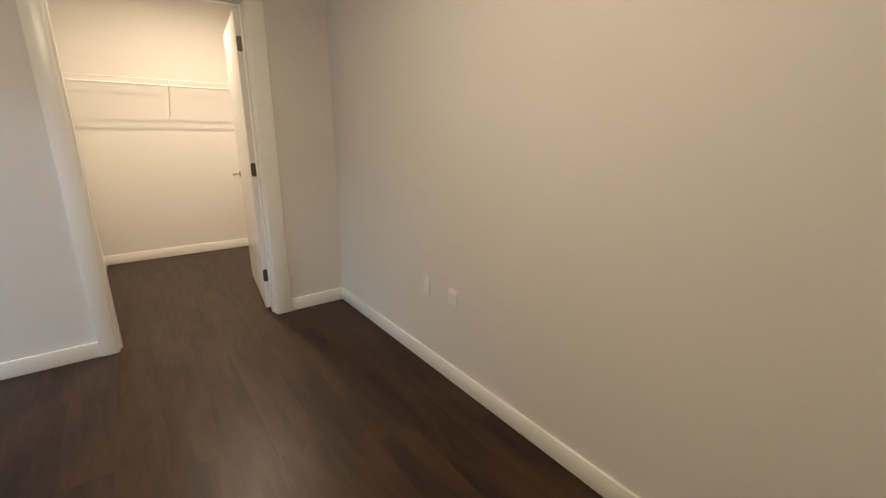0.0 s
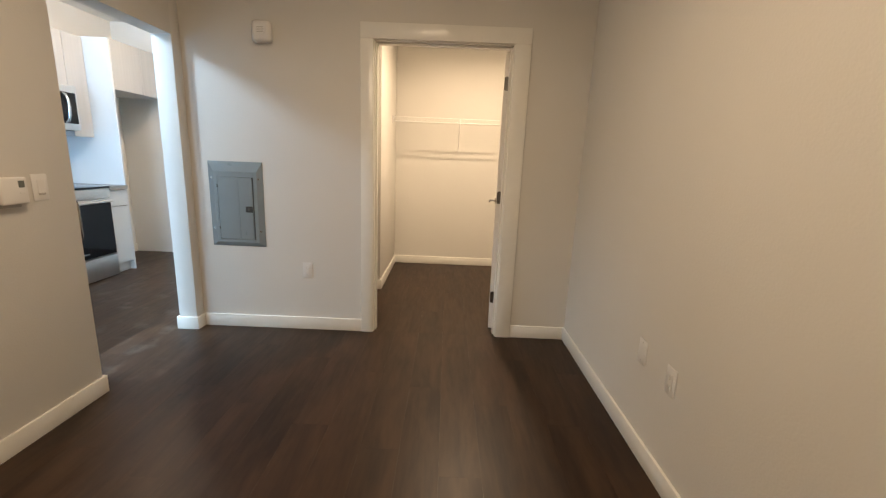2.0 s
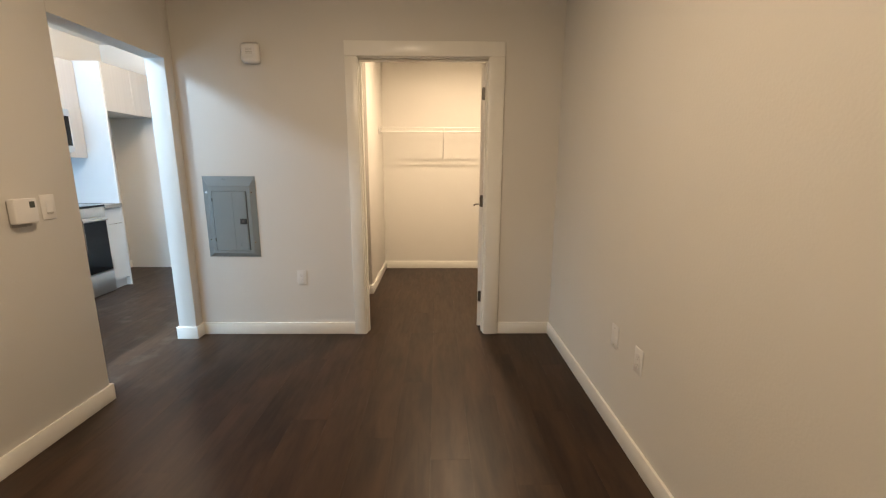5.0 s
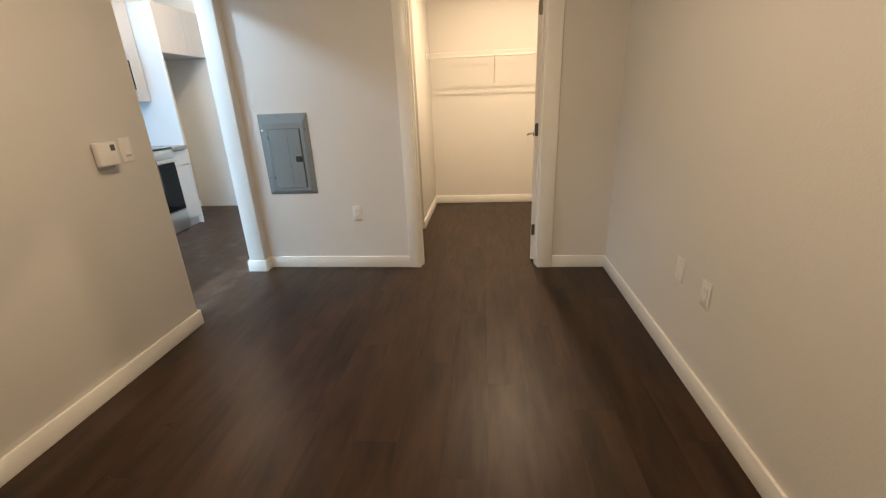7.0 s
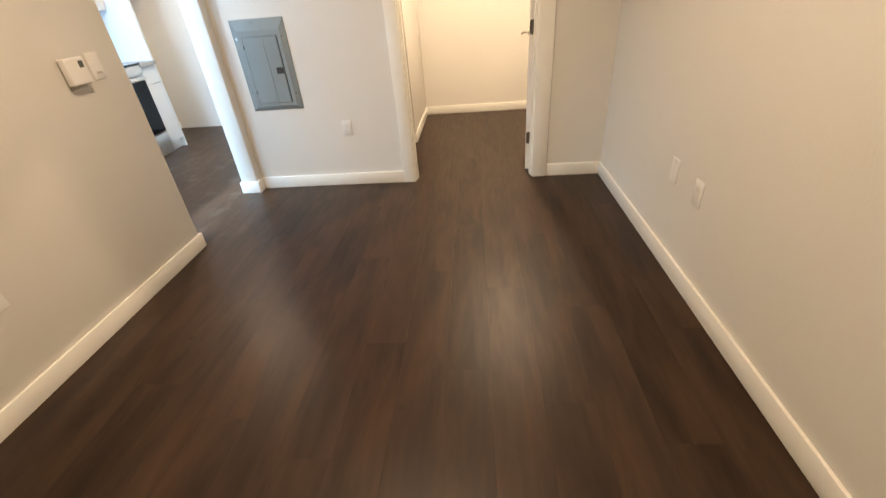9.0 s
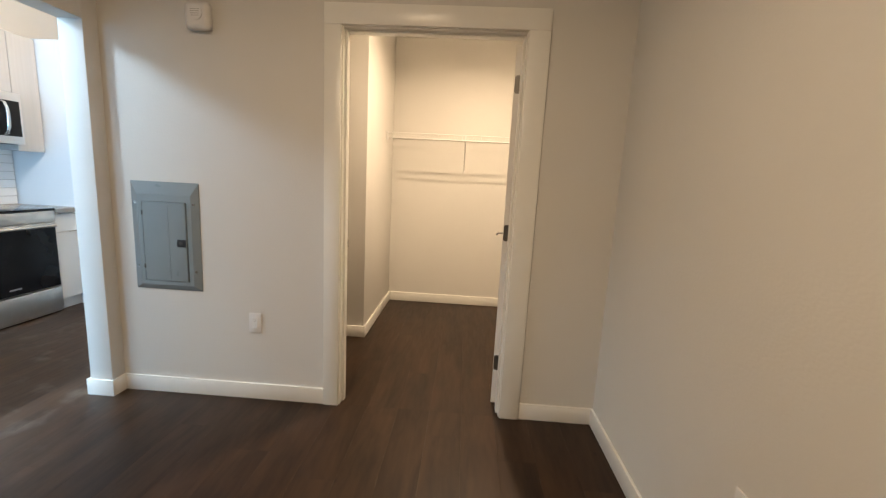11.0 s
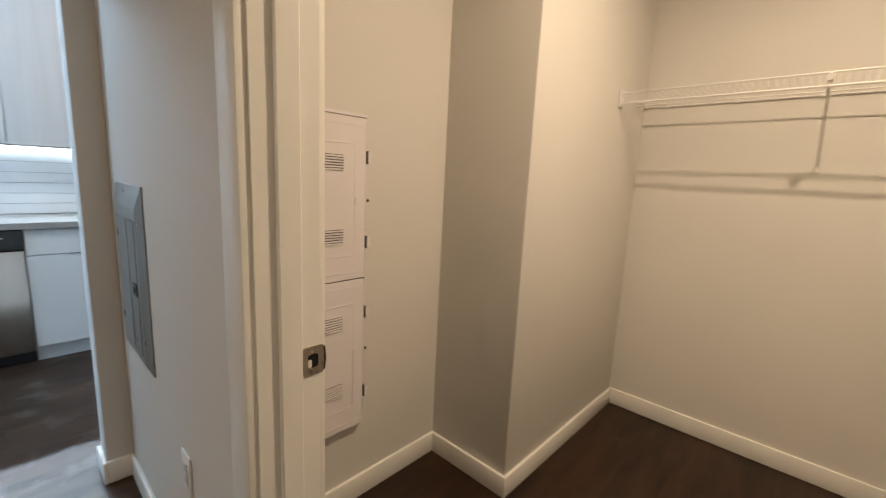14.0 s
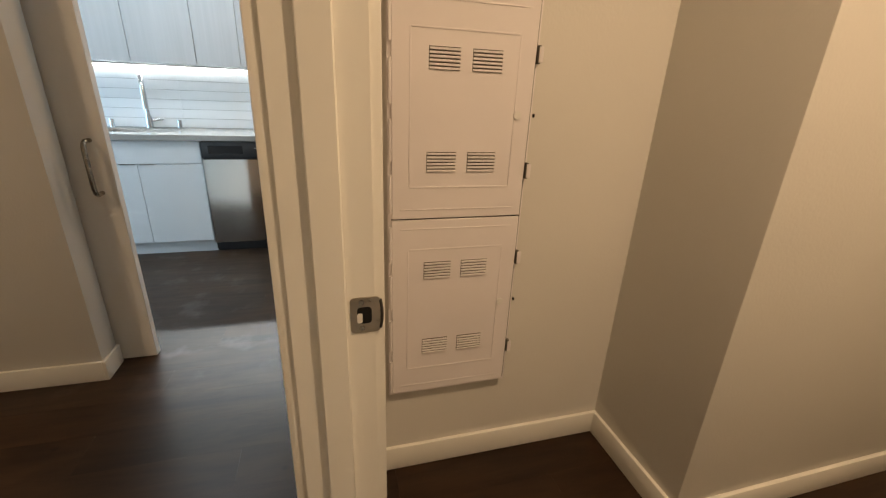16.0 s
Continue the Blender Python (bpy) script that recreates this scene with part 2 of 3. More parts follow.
def tube(bm, a, b, r, r2=None, sides=12):
    """Adds a closed rod from a to b."""
    a, b = Vector(a), Vector(b)
    m = Matrix.Translation((a + b) / 2) @ (b - a).to_track_quat("Z", "Y").to_matrix().to_4x4()
    bmesh.ops.create_cone(bm, cap_ends=True, segments=sides, radius1=r, radius2=r if r2 is None else r2, depth=(b - a).length, matrix=m)
    return bm


def pipe(bm, points, r, sides=10):
    """Adds a round bar along a line of points."""
    pts = [Vector(p) for p in points]
    rings, q, last = [], None, None
    for i, p in enumerate(pts):
        d = (pts[min(i + 1, len(pts) - 1)] - pts[max(i - 1, 0)]).normalized()
        q = d.to_track_quat("Z", "Y") if q is None else last.rotation_difference(d) @ q
        last = d
        rings.append([bm.verts.new(p + q @ Vector((r * math.cos(2 * math.pi * k / sides), r * math.sin(2 * math.pi * k / sides), 0))) for k in range(sides)])
    for r0, r1 in zip(rings, rings[1:]):
        for k in range(sides):
            bm.faces.new((r0[k], r0[(k + 1) % sides], r1[(k + 1) % sides], r1[k]))
    bm.faces.new(rings[0][::-1])
    bm.faces.new(rings[-1])
    return bm


def rounded_plate(bm, x0, x1, y0, y1, z0, z1, radius, steps=4):
    """Adds a plate of thickness x0..x1 whose outline in y and z has rounded corners."""
    outline = []
    for cy, cz, a0 in ((y1 - radius, z1 - radius, 0), (y0 + radius, z1 - radius, 90), (y0 + radius, z0 + radius, 180), (y1 - radius, z0 + radius, 270)):
        for k in range(steps + 1):
            a = radians(a0 + 90 * k / steps)
            outline.append((cy + radius * math.cos(a), cz + radius * math.sin(a)))
    low = [bm.verts.new((x0, y, z)) for y, z in outline]
    high = [bm.verts.new((x1, y, z)) for y, z in outline]
    bm.faces.new(low[::-1])
    bm.faces.new(high)
    for k in range(len(outline)):
        n = (k + 1) % len(outline)
        bm.faces.new((low[k], low[n], high[n], high[k]))
    return bm


def disc(bm, centre, axis, r, depth, sides=28):
    c, a = Vector(centre), Vector(axis).normalized()
    return tube(bm, c, c + a * depth, r, sides=sides)


def finish(bm, name, material, smooth=40):
    bmesh.ops.recalc_face_normals(bm, faces=bm.faces)
    me = bpy.data.meshes.new(name)
    bm.to_mesh(me)
    bm.free()
    me.materials.append(material)
    for p in me.polygons:
        p.use_smooth = True
    me.set_sharp_from_angle(angle=radians(smooth))
    return me


def thing(name, at, label, category, group="", turn=0.0):
    """An Empty at a thing's base, which holds its parts."""
    ob = new(name)
    ob.empty_display_size = 0.05
    ob.matrix_world = pose(*at, 0, 0, turn)
    return tagged(ob, label, category, group)


def part(name, bm, material, parent, label="", smooth=40):
    """Links bm as one mesh under a thing or a part; bm is in the coordinates of the top-level thing."""
    ob = new(name, finish(bm, name, material, smooth))
    ob.parent = parent
    return tagged(ob, label)


def solid(name, bm, material, label, category="", kind="structure", group=""):
    return tagged(new(name, finish(bm, name, material)), label, category, group, kind)


def B(*a, **k):
    return box(bmesh.new(), *a, **k)


# ---- structure ----
H = 2.70
YF, YB = 0.003, 0.122          # the closet wall's two faces
JL, JR, JT = -1.437, -0.520, 2.05  # the door opening inside its frame
XK0, XK1 = -2.86, -2.728       # the wall between bedroom and kitchen

solid("floor", B(-5.0, 0.55, -5.6, 2.32, -0.10, -0.006), SUBFLOOR, "dark floor slab under the vinyl planks", "floor")

bm = B(XK0, JL - 0.02, YF, YB, 0, H)
box(bm, JR + 0.02, 0.205, YF, YB, 0, H)
box(bm, JL - 0.02, JR + 0.02, YF, YB, JT + 0.02, H)
solid("wall_closet_front", bm, WALL, "off-white painted wall with a doorway into the closet", "wall")
solid("wall_bedroom_east", B(0.007, 0.13, -4.19, YF, 0, H), WALL, "off-white painted drywall wall beside the bedroom floor", "wall")
solid("wall_bedroom_south", B(XK1, 0.007, -4.19, -4.07, 0, H), WALL, "off-white painted drywall wall behind the bedroom", "wall")
bm = B(XK0, XK1, -4.19, -0.94, 0, H, bevel=0.004, seg=2)
box(bm, XK0, XK1, -0.94, -0.088, 2.017, H)
box(bm, XK0, XK1, -0.088, YF, 0, H, bevel=0.004, seg=2)
solid("wall_kitchen_east", bm, WALL, "off-white partition wall with a wide opening to the kitchen", "wall")
solid("wall_kitchen_east_far", B(XK0, -2.75, YB, 2.32, 0, H), WALL, "off-white painted wall of the kitchen", "wall")
solid("wall_closet_west", B(-2.10, -1.978, YB, 1.041, 0, H), WALL, "off-white closet wall that carries the media enclosure", "wall")
solid("wall_closet_chase", B(-2.10, -1.557, 1.041, 2.152, 0, H, bevel=0.004, seg=2), WALL, "off-white boxed-out chase in the closet corner", "wall")
solid("wall_closet_back", B(-2.10, 0.205, 2.152, 2.27, 0, H), WALL, "off-white back wall of the closet above a white baseboard", "wall")
solid("wall_closet_east", B(0.085, 0.205, YB, 2.152, 0, H), WALL, "off-white end wall of the closet", "wall")
solid("wall_kitchen_west", B(-5.0, -4.88, -5.6, 2.32, 0, H), WALL, "off-white kitchen wall behind the cabinets", "wall")
solid("wall_kitchen_north", B(-4.88, XK0, 2.20, 2.32, 0, H), WALL, "off-white end wall beside the refrigerator recess", "wall")
bm = B(-4.88, -4.65, -5.6, -5.48, 0, H)
box(bm, -1.65, -1.40, -5.6, -5.48, 0, H)
box(bm, -4.65, -1.65, -5.6, -5.48, 0, 0.55)
box(bm, -4.65, -1.65, -5.6, -5.48, 2.45, H)
solid("wall_living_south", bm, WALL, "off-white wall with a wide living-room window", "wall")
solid("wall_living_east", B(-1.40, -1.28, -5.6, -4.19, 0, H), WALL, "off-white painted wall of the living area", "wall")
solid("ceiling_bedroom", B(XK1, 0.13, -4.19, YF, H, H + 0.1), CEIL, "plain white bedroom ceiling", "ceiling")
solid("ceiling_closet", B(-2.10, 0.205, YF, 2.27, H, H + 0.1), CEIL, "plain white closet ceiling", "ceiling")
solid("ceiling_living", B(XK1, -1.28, -5.6, -4.19, H, H + 0.1), CEIL, "plain white ceiling of the living area", "ceiling")
solid("ceiling_kitchen", B(-5.0, XK1, -5.6, 2.32, H + 0.002, H + 0.1), CEIL, "plain white kitchen ceiling", "ceiling")

win = thing("window_1", (-3.15, -5.54, 0.55), "wide white-framed window in the living area", "window")
tagged(win, kind="structure")
bm = B(-1.50, -1.44, -0.05, 0.05, 0, 1.90)
box(bm, 1.44, 1.50, -0.05, 0.05, 0, 1.90)
box(bm, -1.44, 1.44, -0.05, 0.05, 0, 0.06)
box(bm, -1.44, 1.44, -0.05, 0.05, 1.84, 1.90)
box(bm, -0.03, 0.03, -0.05, 0.05, 0.06, 1.84)
part("window_frame", bm, TRIM, win)
for x0, x1 in ((-1.44, -0.03), (0.03, 1.44)):
    pane = part("pane", B(x0, x1, -0.004, 0.004, 0.06, 1.84), WINGLASS, win)
    pane.visible_shadow = False

# baseboards, 95 mm high
BH, BT = 0.095, 0.014


def baseboard(x0, x1, y0, y1):
    return solid("baseboard", B(x0, x1, y0, y1, 0, BH, bevel=0.003, seg=2), TRIM, "white painted flat baseboard along the wall", "baseboard")


baseboard(-0.007, 0.007, -4.07, YF)
baseboard(-0.404, -0.007, YF - BT, YF)
baseboard(-2.714, -1.528, YF - BT, YF)
baseboard(XK1, XK1 + BT, -0.088, YF)
baseboard(XK0 - BT, XK1 + BT, -0.088 - BT, -0.088)
baseboard(XK1, XK1 + BT, -4.07, -0.94)
baseboard(XK0 + 0.002, XK1 + BT, -0.94, -0.94 + BT)
baseboard(XK0 - BT, XK0, -0.088, 2.20)
baseboard(-1.978, -1.978 + BT, YB, 1.041)
baseboard(-1.964, -1.557 + BT, 1.041 - BT, 1.041)
baseboard(-1.557, -1.557 + BT, 1.041, 2.152)
baseboard(-1.543, 0.071, 2.152 - BT, 2.152)
baseboard(0.071, 0.085, YB, 2.152)
baseboard(-4.88, -4.88 + BT, 1.43, 2.20)

# door frame: jambs with stops, and flat casings on both faces
bm = B(JL - 0.02, JL, YF - 0.002, YB + 0.002, 0, JT + 0.02)
box(bm, JR, JR + 0.02, YF - 0.002, YB + 0.002, 0, JT + 0.02)
box(bm, JL, JR, YF - 0.002, YB + 0.002, JT, JT + 0.02)
solid("trim_door_jamb", bm, TRIM, "white painted door jamb of the closet doorway", "door frame")
bm = B(JL, JL + 0.012, 0.039, 0.082, 0, JT, bevel=0.002)
box(bm, JR - 0.012, JR, 0.039, 0.082, 0, JT, bevel=0.002)
box(bm, JL + 0.012, JR - 0.012, 0.039, 0.082, JT - 0.012, JT, bevel=0.002)
solid("trim_door_stop", bm, TRIM, "white door stop strips on the jamb", "door frame")


def casing(name, y0, y1):
    bm = B(JL - 0.092, JL - 0.006, y0, y1, 0, JT + 0.006, bevel=0.003, seg=2)
    box(bm, JR + 0.006, JR + 0.112, y0, y1, 0, JT + 0.006, bevel=0.003, seg=2)
    box(bm, JL - 0.092, JR + 0.112, y0 - (0.002 if y0 < 0 else 0), y1 + (0.002 if y0 > 0 else 0), JT + 0.006, JT + 0.105, bevel=0.003, seg=2)
    return solid(name, bm, TRIM, "flat white painted casing around the closet doorway", "door casing")


casing("trim_casing_front", YF - 0.021, YF)
casing("trim_casing_back", YB, YB + 0.018)

# closet door, swung open into the closet
door = thing("closet_door", (JR + 0.006, YB + 0.006, 0.004), "white painted flush closet door standing open", "door", turn=-96.6)
part("slab", B(-0.895, -0.004, -0.041, -0.006, 0.006, 2.032, bevel=0.002), DOORPAINT, door)
for z in (1.832, 1.036, 0.262):
    bm = tube(bmesh.new(), (0.002, 0.006, z - 0.045), (0.002, 0.006, z + 0.045), 0.006)
    hinge = part("hinge", bm, HINGE, door, "satin nickel butt hinge")
    part("leaf", rounded_plate(bmesh.new(), -0.0045, -0.002, -0.038, 0.004, z - 0.046, z + 0.046, 0.012), HINGE, hinge)
    bm = bmesh.new()
    for dz in (-0.03, 0.0, 0.03):
        disc(bm, (-0.0022, -0.012 - (0.012 if dz else 0), z + dz), (1, 0, 0), 0.0035, 0.0012, 10)
    part("screw", bm, DARKMETAL, hinge)
for s, name in ((-0.006, "lever"), (-0.041, "lever")):
    out = 1 if s > -0.02 else -1
    bm = disc(bmesh.new(), (-0.835, s, 0.938), (0, out, 0), 0.027, 0.009)
    rose = part("rose", bm, NICKEL, door)
    bm = pipe(bmesh.new(), [(-0.835, s + out * 0.009, 0.938), (-0.835, s + out * 0.045, 0.938), (-0.830, s + out * 0.054, 0.938), (-0.815, s + out * 0.058, 0.938), (-0.73, s + out * 0.058, 0.938)], 0.0085)
    part(name, bm, CHROME, rose, "polished nickel lever handle")
part("latch_plate", B(-0.8965, -0.8945, -0.036, -0.012, 0.91, 0.966), BRASSY, door)

# strike plate on the jamb
strike = thing("strike_plate", (JL, 0.108, 0.932), "nickel strike plate screwed to the door jamb", "strike plate")
plate = part("plate", rounded_plate(bmesh.new(), 0, 0.0018, -0.021, 0.024, -0.030, 0.030, 0.007), BRASSY, strike)
part("lip", pipe(bmesh.new(), [(0.0005, 0.024, -0.024), (0.0005, 0.0262, -0.012), (0.0005, 0.0270, 0.0), (0.0005, 0.0262, 0.012), (0.0005, 0.024, 0.024)], 0.0026, 8), DARKMETAL, plate)
part("latch_hole", rounded_plate(bmesh.new(), 0.0012, 0.0022, -0.011, 0.011, -0.014, 0.014, 0.006), SEAM, plate)
part("dust_box_edge", rounded_plate(bmesh.new(), 0.0013, 0.0026, -0.011, -0.003, -0.013, 0.004, 0.003), TRIM, plate)
for dz in (-0.022, 0.022):
    part("screw", disc(bmesh.new(), (0.0016, -0.004, dz), (1, 0, 0), 0.0042, 0.0012, 12), NICKEL, strike)


# ---- bedroom fittings ----
def wall_plate(at, turn, kind_of):
    """A cover plate, its face towards -y before the turn."""
    words = {"duplex": "white duplex outlet in its wall plate", "decora": "white rectangular outlet in its wall plate", "blank": "white blank cover plate on the wall", "switch": "white rocker light switch beside the thermostat", "gfci": "white outlet on the tiled backsplash"}
    p = thing("light_switch" if kind_of == "switch" else ("cover_plate" if kind_of == "blank" else "wall_outlet"), at, words[kind_of], "switch" if kind_of == "switch" else "outlet", turn=turn)
    part("cover", B(-0.036, 0.036, -0.006, 0, -0.058, 0.058, bevel=0.003, seg=2), PLASTIC, p)
    if kind_of == "switch":
        r = part("rocker", B(-0.0165, 0.0165, -0.009, -0.006, -0.033, 0.033, bevel=0.0015), PLASTIC, p)
        # shade line along the rocker's lower edge, put into its colour
        part("rocker_edge_shade", B(-0.0165, 0.0165, -0.0115, -0.009, -0.033, -0.024, bevel=0.001), PLASTIC_SHADE, r)
    elif kind_of == "blank":
        for dz in (-0.042, 0.042):
            part("screw", disc(bmesh.new(), (0, -0.006, dz), (0, -1, 0), 0.003, 0.0008, 10), PLASTIC_SHADE, p)
    else:
        f = part("face", B(-0.0165, 0.0165, -0.0085, -0.006, -0.033, 0.033, bevel=0.001), PLASTIC, p)
        for zc in (-0.018, 0.018):
            bm = B(-0.007, -0.0052, -0.0092, -0.0084, zc - 0.004, zc + 0.005)
            box(bm, 0.0052, 0.007, -0.0092, -0.0084, zc - 0.004, zc + 0.005)
            disc(bm, (0, -0.0084, zc - 0.009), (0, -1, 0), 0.0025, 0.0008, 10)
            part("slot", bm, PLASTIC_SHADE, f)
    return p


wall_plate((-1.928, YF, 0.461), 0, "decora")
wall_plate((0.007, -1.177, 0.480), -90, "blank")
wall_plate((0.007, -1.424, 0.470), -90, "duplex")
wall_plate((XK1, -2.045, 0.455), 90, "duplex")
wall_plate((XK1, -1.114, 1.112), 90, "switch")
wall_plate((-4.862, -0.348, 1.085), 90, "gfci")

thermo = thing("thermostat", (XK1, -1.258, 1.106), "white box thermostat with a small dark display", "thermostat", turn=90)
part("back_plate", B(-0.046, 0.046, -0.012, 0, -0.070, 0.048, bevel=0.003), PLASTIC_SHADE, thermo)
body = part("body", B(-0.053, 0.053, -0.044, -0.010, -0.054, 0.056, bevel=0.007, seg=3), PLASTIC, thermo)
part("display", B(0.014, 0.038, -0.0452, -0.0438, 0.014, 0.042), LCD, body)
part("button", B(0.016, 0.036, -0.0455, -0.0438, -0.012, -0.004, bevel=0.0005), PLASTIC, body)

alarm = thing("smoke_alarm", (-2.172, YF, 2.068), "white rounded-square alarm horn high on the wall", "smoke alarm")
part("base", B(-0.060, 0.060, -0.012, 0, -0.062, 0.062, bevel=0.004), PLASTIC, alarm)
part("cover", B(-0.066, 0.066, -0.050, -0.002, -0.068, 0.068, bevel=0.030, seg=5), PLASTIC, alarm)
bm = disc(bmesh.new(), (0, -0.049, 0.008), (0, -1, 0), 0.036, 0.004)
dome = part("grille", bm, PLASTIC, alarm)
for k in range(4):
    part("slot", B(-0.022, 0.022, -0.0538, -0.0528, -0.008 + k * 0.010, -0.005 + k * 0.010), PLASTIC_SHADE, dome)

# electrical panel: bevelled trim round a flush door
panel = thing("electrical_panel", (-2.419, YF, 0.928), "grey steel electrical panel with a closed flush door", "electrical panel")
W2, H2 = 0.192, 0.302
bm = bmesh.new()
rings = []
for x0, x1, z0, z1, y in ((-W2, W2, -H2, H2, 0.0), (-W2, W2, -H2, H2, -0.004), (-0.152, 0.152, -0.272, 0.232, -0.017), (-0.128, 0.128, -0.252, 0.194, -0.017), (-0.128, 0.128, -0.252, 0.194, -0.002)):
    rings.append([bm.verts.new(c) for c in ((x0, y, z0), (x1, y, z0), (x1, y, z1), (x0, y, z1))])
for a, b in zip(rings, rings[1:]):
    for k in range(4):
        bm.faces.new((a[k], a[(k + 1) % 4], b[(k + 1) % 4], b[k]))
bm.faces.new(rings[0])
part("trim_plate", bm, PANELGREY, panel, smooth=8)
# near-black sheet puts the shade of the door gap into the colour
part("recess", B(-0.1278, 0.1278, -0.0045, -0.0025, -0.2518, 0.1938), SEAM, panel)
lid = part("door", B(-0.1262, 0.1190, -0.0175, -0.0045, -0.2500, 0.1920, bevel=0.002), PANELGREY, panel)
part("door_rib", B(0.016, 0.021, -0.0190, -0.0172, -0.245, 0.187, bevel=0.0008), PANELGREY, lid)
catch = part("catch", B(0.066, 0.116, -0.0205, -0.0172, -0.052, -0.010, bevel=0.001), BLACK, lid, "black door catch")
part("slide", B(0.082, 0.100, -0.0230, -0.0205, -0.040, -0.022, bevel=0.001), DARKMETAL, catch)
for z in (-0.17, 0.13):
    part("hinge", B(-0.132, -0.124, -0.0195, -0.016, z - 0.012, z + 0.012, bevel=0.001), DARKMETAL, panel)
for x, z in ((-0.165, -0.17), (0.165, -0.19), (0.165, 0.185), (-0.165, 0.185)):
    sc = part("screw", disc(bmesh.new(), (x, -0.010, z), (0, -1, 0), 0.0065, 0.0055, 14), STEEL, panel)
    part("screw_slot", B(x - 0.004, x + 0.004, -0.0160, -0.0152, z - 0.0006, z + 0.0006), SEAM, sc)


def ceiling_lamp(at, r, label, drop=0.0):
    lamp = thing("ceiling_light", at, label, "ceiling light")
    part("base", disc(bmesh.new(), (0, 0, -0.022), (0, 0, 1), r + 0.012, 0.022, 40), TRIM, lamp)
    bm = bmesh.new()
    bmesh.ops.create_uvsphere(bm, u_segments=32, v_segments=16, radius=1.0)
    bmesh.ops.delete(bm, geom=[v for v in bm.verts if v.co.z > 0.01], context="VERTS")
    for v in bm.verts:
        v.co = Vector((v.co.x * r, v.co.y * r, v.co.z * 0.045 - 0.022 - drop))
    part("diffuser", bm, LAMPGLASS, lamp)
    if drop:
        part("stem", tube(bmesh.new(), (0, 0, -0.022 - drop), (0, 0, -0.02), 0.012), STEEL, lamp)
        part("shade_plate", disc(bmesh.new(), (0, 0, -0.022 - drop), (0, 0, 1), r + 0.004, 0.004, 40), STEEL, lamp)
    return lamp


ceiling_lamp((-1.31, -2.03, H), 0.16, "flush round glass ceiling light, lit")
ceiling_lamp((-0.64, 0.94, H), 0.13, "small flush round closet ceiling light, lit")
# added fixture for the warm fill bulb, out of view
ceiling_lamp((-3.45, 0.85, H + 0.002), 0.11, "added flush round kitchen ceiling light, out of view, lit")
# stem and drop are made up to hold the unseen cool bulb
ceiling_lamp((-3.50, -0.98, H + 0.002), 0.11, "added pendant on a short stem for the unseen kitchen lamp, lit", 0.21)

# ---- closet things ----
# wire shelf along the back wall and, at a corner, along the end wall
SZ, SF = 1.722, 1.79


def wire_shelf(name, at, turn, length, label, supports):
    """A ventilated shelf: x along its length, wall at y=0, front at -0.35."""
    s = thing(name, at, label, "wire shelf", turn=turn)
    for y, z, r in ((-0.008, 0, 0.0032), (-0.110, -0.004, 0.0032), (-0.352, 0.018, 0.0040), (-0.356, -0.030, 0.0045)):
        part("rail", tube(bmesh.new(), (0, y, z), (length, y, z), r, sides=8), WIRE, s)
    bm = bmesh.new()
    n = int(length / 0.0254)
    for i in range(n + 1):
        x = 0.006 + i * (length - 0.012) / n
        pipe(bm, [(x, -0.004, 0.004), (x, -0.330, 0.006), (x, -0.352, 0.018), (x, -0.358, -0.030)], 0.0008, 5)
    w = part("cross_wire", bm, WIRE, s)
    tagged(w, kind="stuff")
    for x in supports:
        brace = part("support_brace", pipe(bmesh.new(), [(x, -0.348, -0.004), (x, -0.33, -0.030), (x, -0.020, -0.285), (x, -0.004, -0.300)], 0.0052, 8), WIRE, s)
        part("clip", B(x - 0.008, x + 0.008, -0.364, -0.340, -0.012, 0.016, bevel=0.002), PLASTIC, brace)
        part("foot", B(x - 0.010, x + 0.010, -0.010, -0.001, -0.322, -0.285, bevel=0.002), WIRE, brace)
    for i in range(int(length / 0.3) + 1):
        x = min(0.12 + i * 0.3, length - 0.02)
        part("wall_clip", B(x - 0.007, x + 0.007, -0.014, 0.0, -0.008, 0.012, bevel=0.002), PLASTIC, s)
    return s


ws = wire_shelf("wire_shelf", (-1.555, 2.152, SZ), 0, 1.635, "white vinyl-coated wire closet shelf on the back wall", (0.745,))
part("end_bracket", B(0.0, 0.014, -0.372, -0.335, -0.050, 0.030, bevel=0.003), PLASTIC, ws)
wire_shelf("wire_shelf", (0.085, 1.79, SZ), -90, 1.45, "white vinyl-coated wire closet shelf on the end wall", (0.70,))

# media enclosure: two louvred doors in a shallow box
media = thing("media_enclosure", (-1.978, 0.413, 0.34), "white steel wiring enclosure with two louvred doors", "wiring enclosure", turn=90)
MW, MH = 0.198, 1.158
part("box", B(-MW + 0.004, MW - 0.004, -0.022, 0.0, 0.004, MH - 0.004, bevel=0.002), METALWHITE, media)
part("flange", B(-MW, MW, -0.0245, -0.0215, -0.004, MH + 0.002, bevel=0.001), METALWHITE, media)


def vent_row(parent, x0, x1, zc, n=6, pitch=0.0088):
    # dark backing sheet puts the shade between the slats into the colour
    v = part("louvre", B(x0, x1, -0.0345, -0.0335, zc - n * pitch / 2, zc + n * pitch / 2), VENT, parent)
    for k in range(n):
        z = zc - n * pitch / 2 + (k + 0.5) * pitch
        bm = B(x0 + 0.001, x1 - 0.001, -0.0385, -0.0343, z - 0.0034, z + 0.0019, bevel=0.0008)
        part("slat", bm, METALWHITE, v)


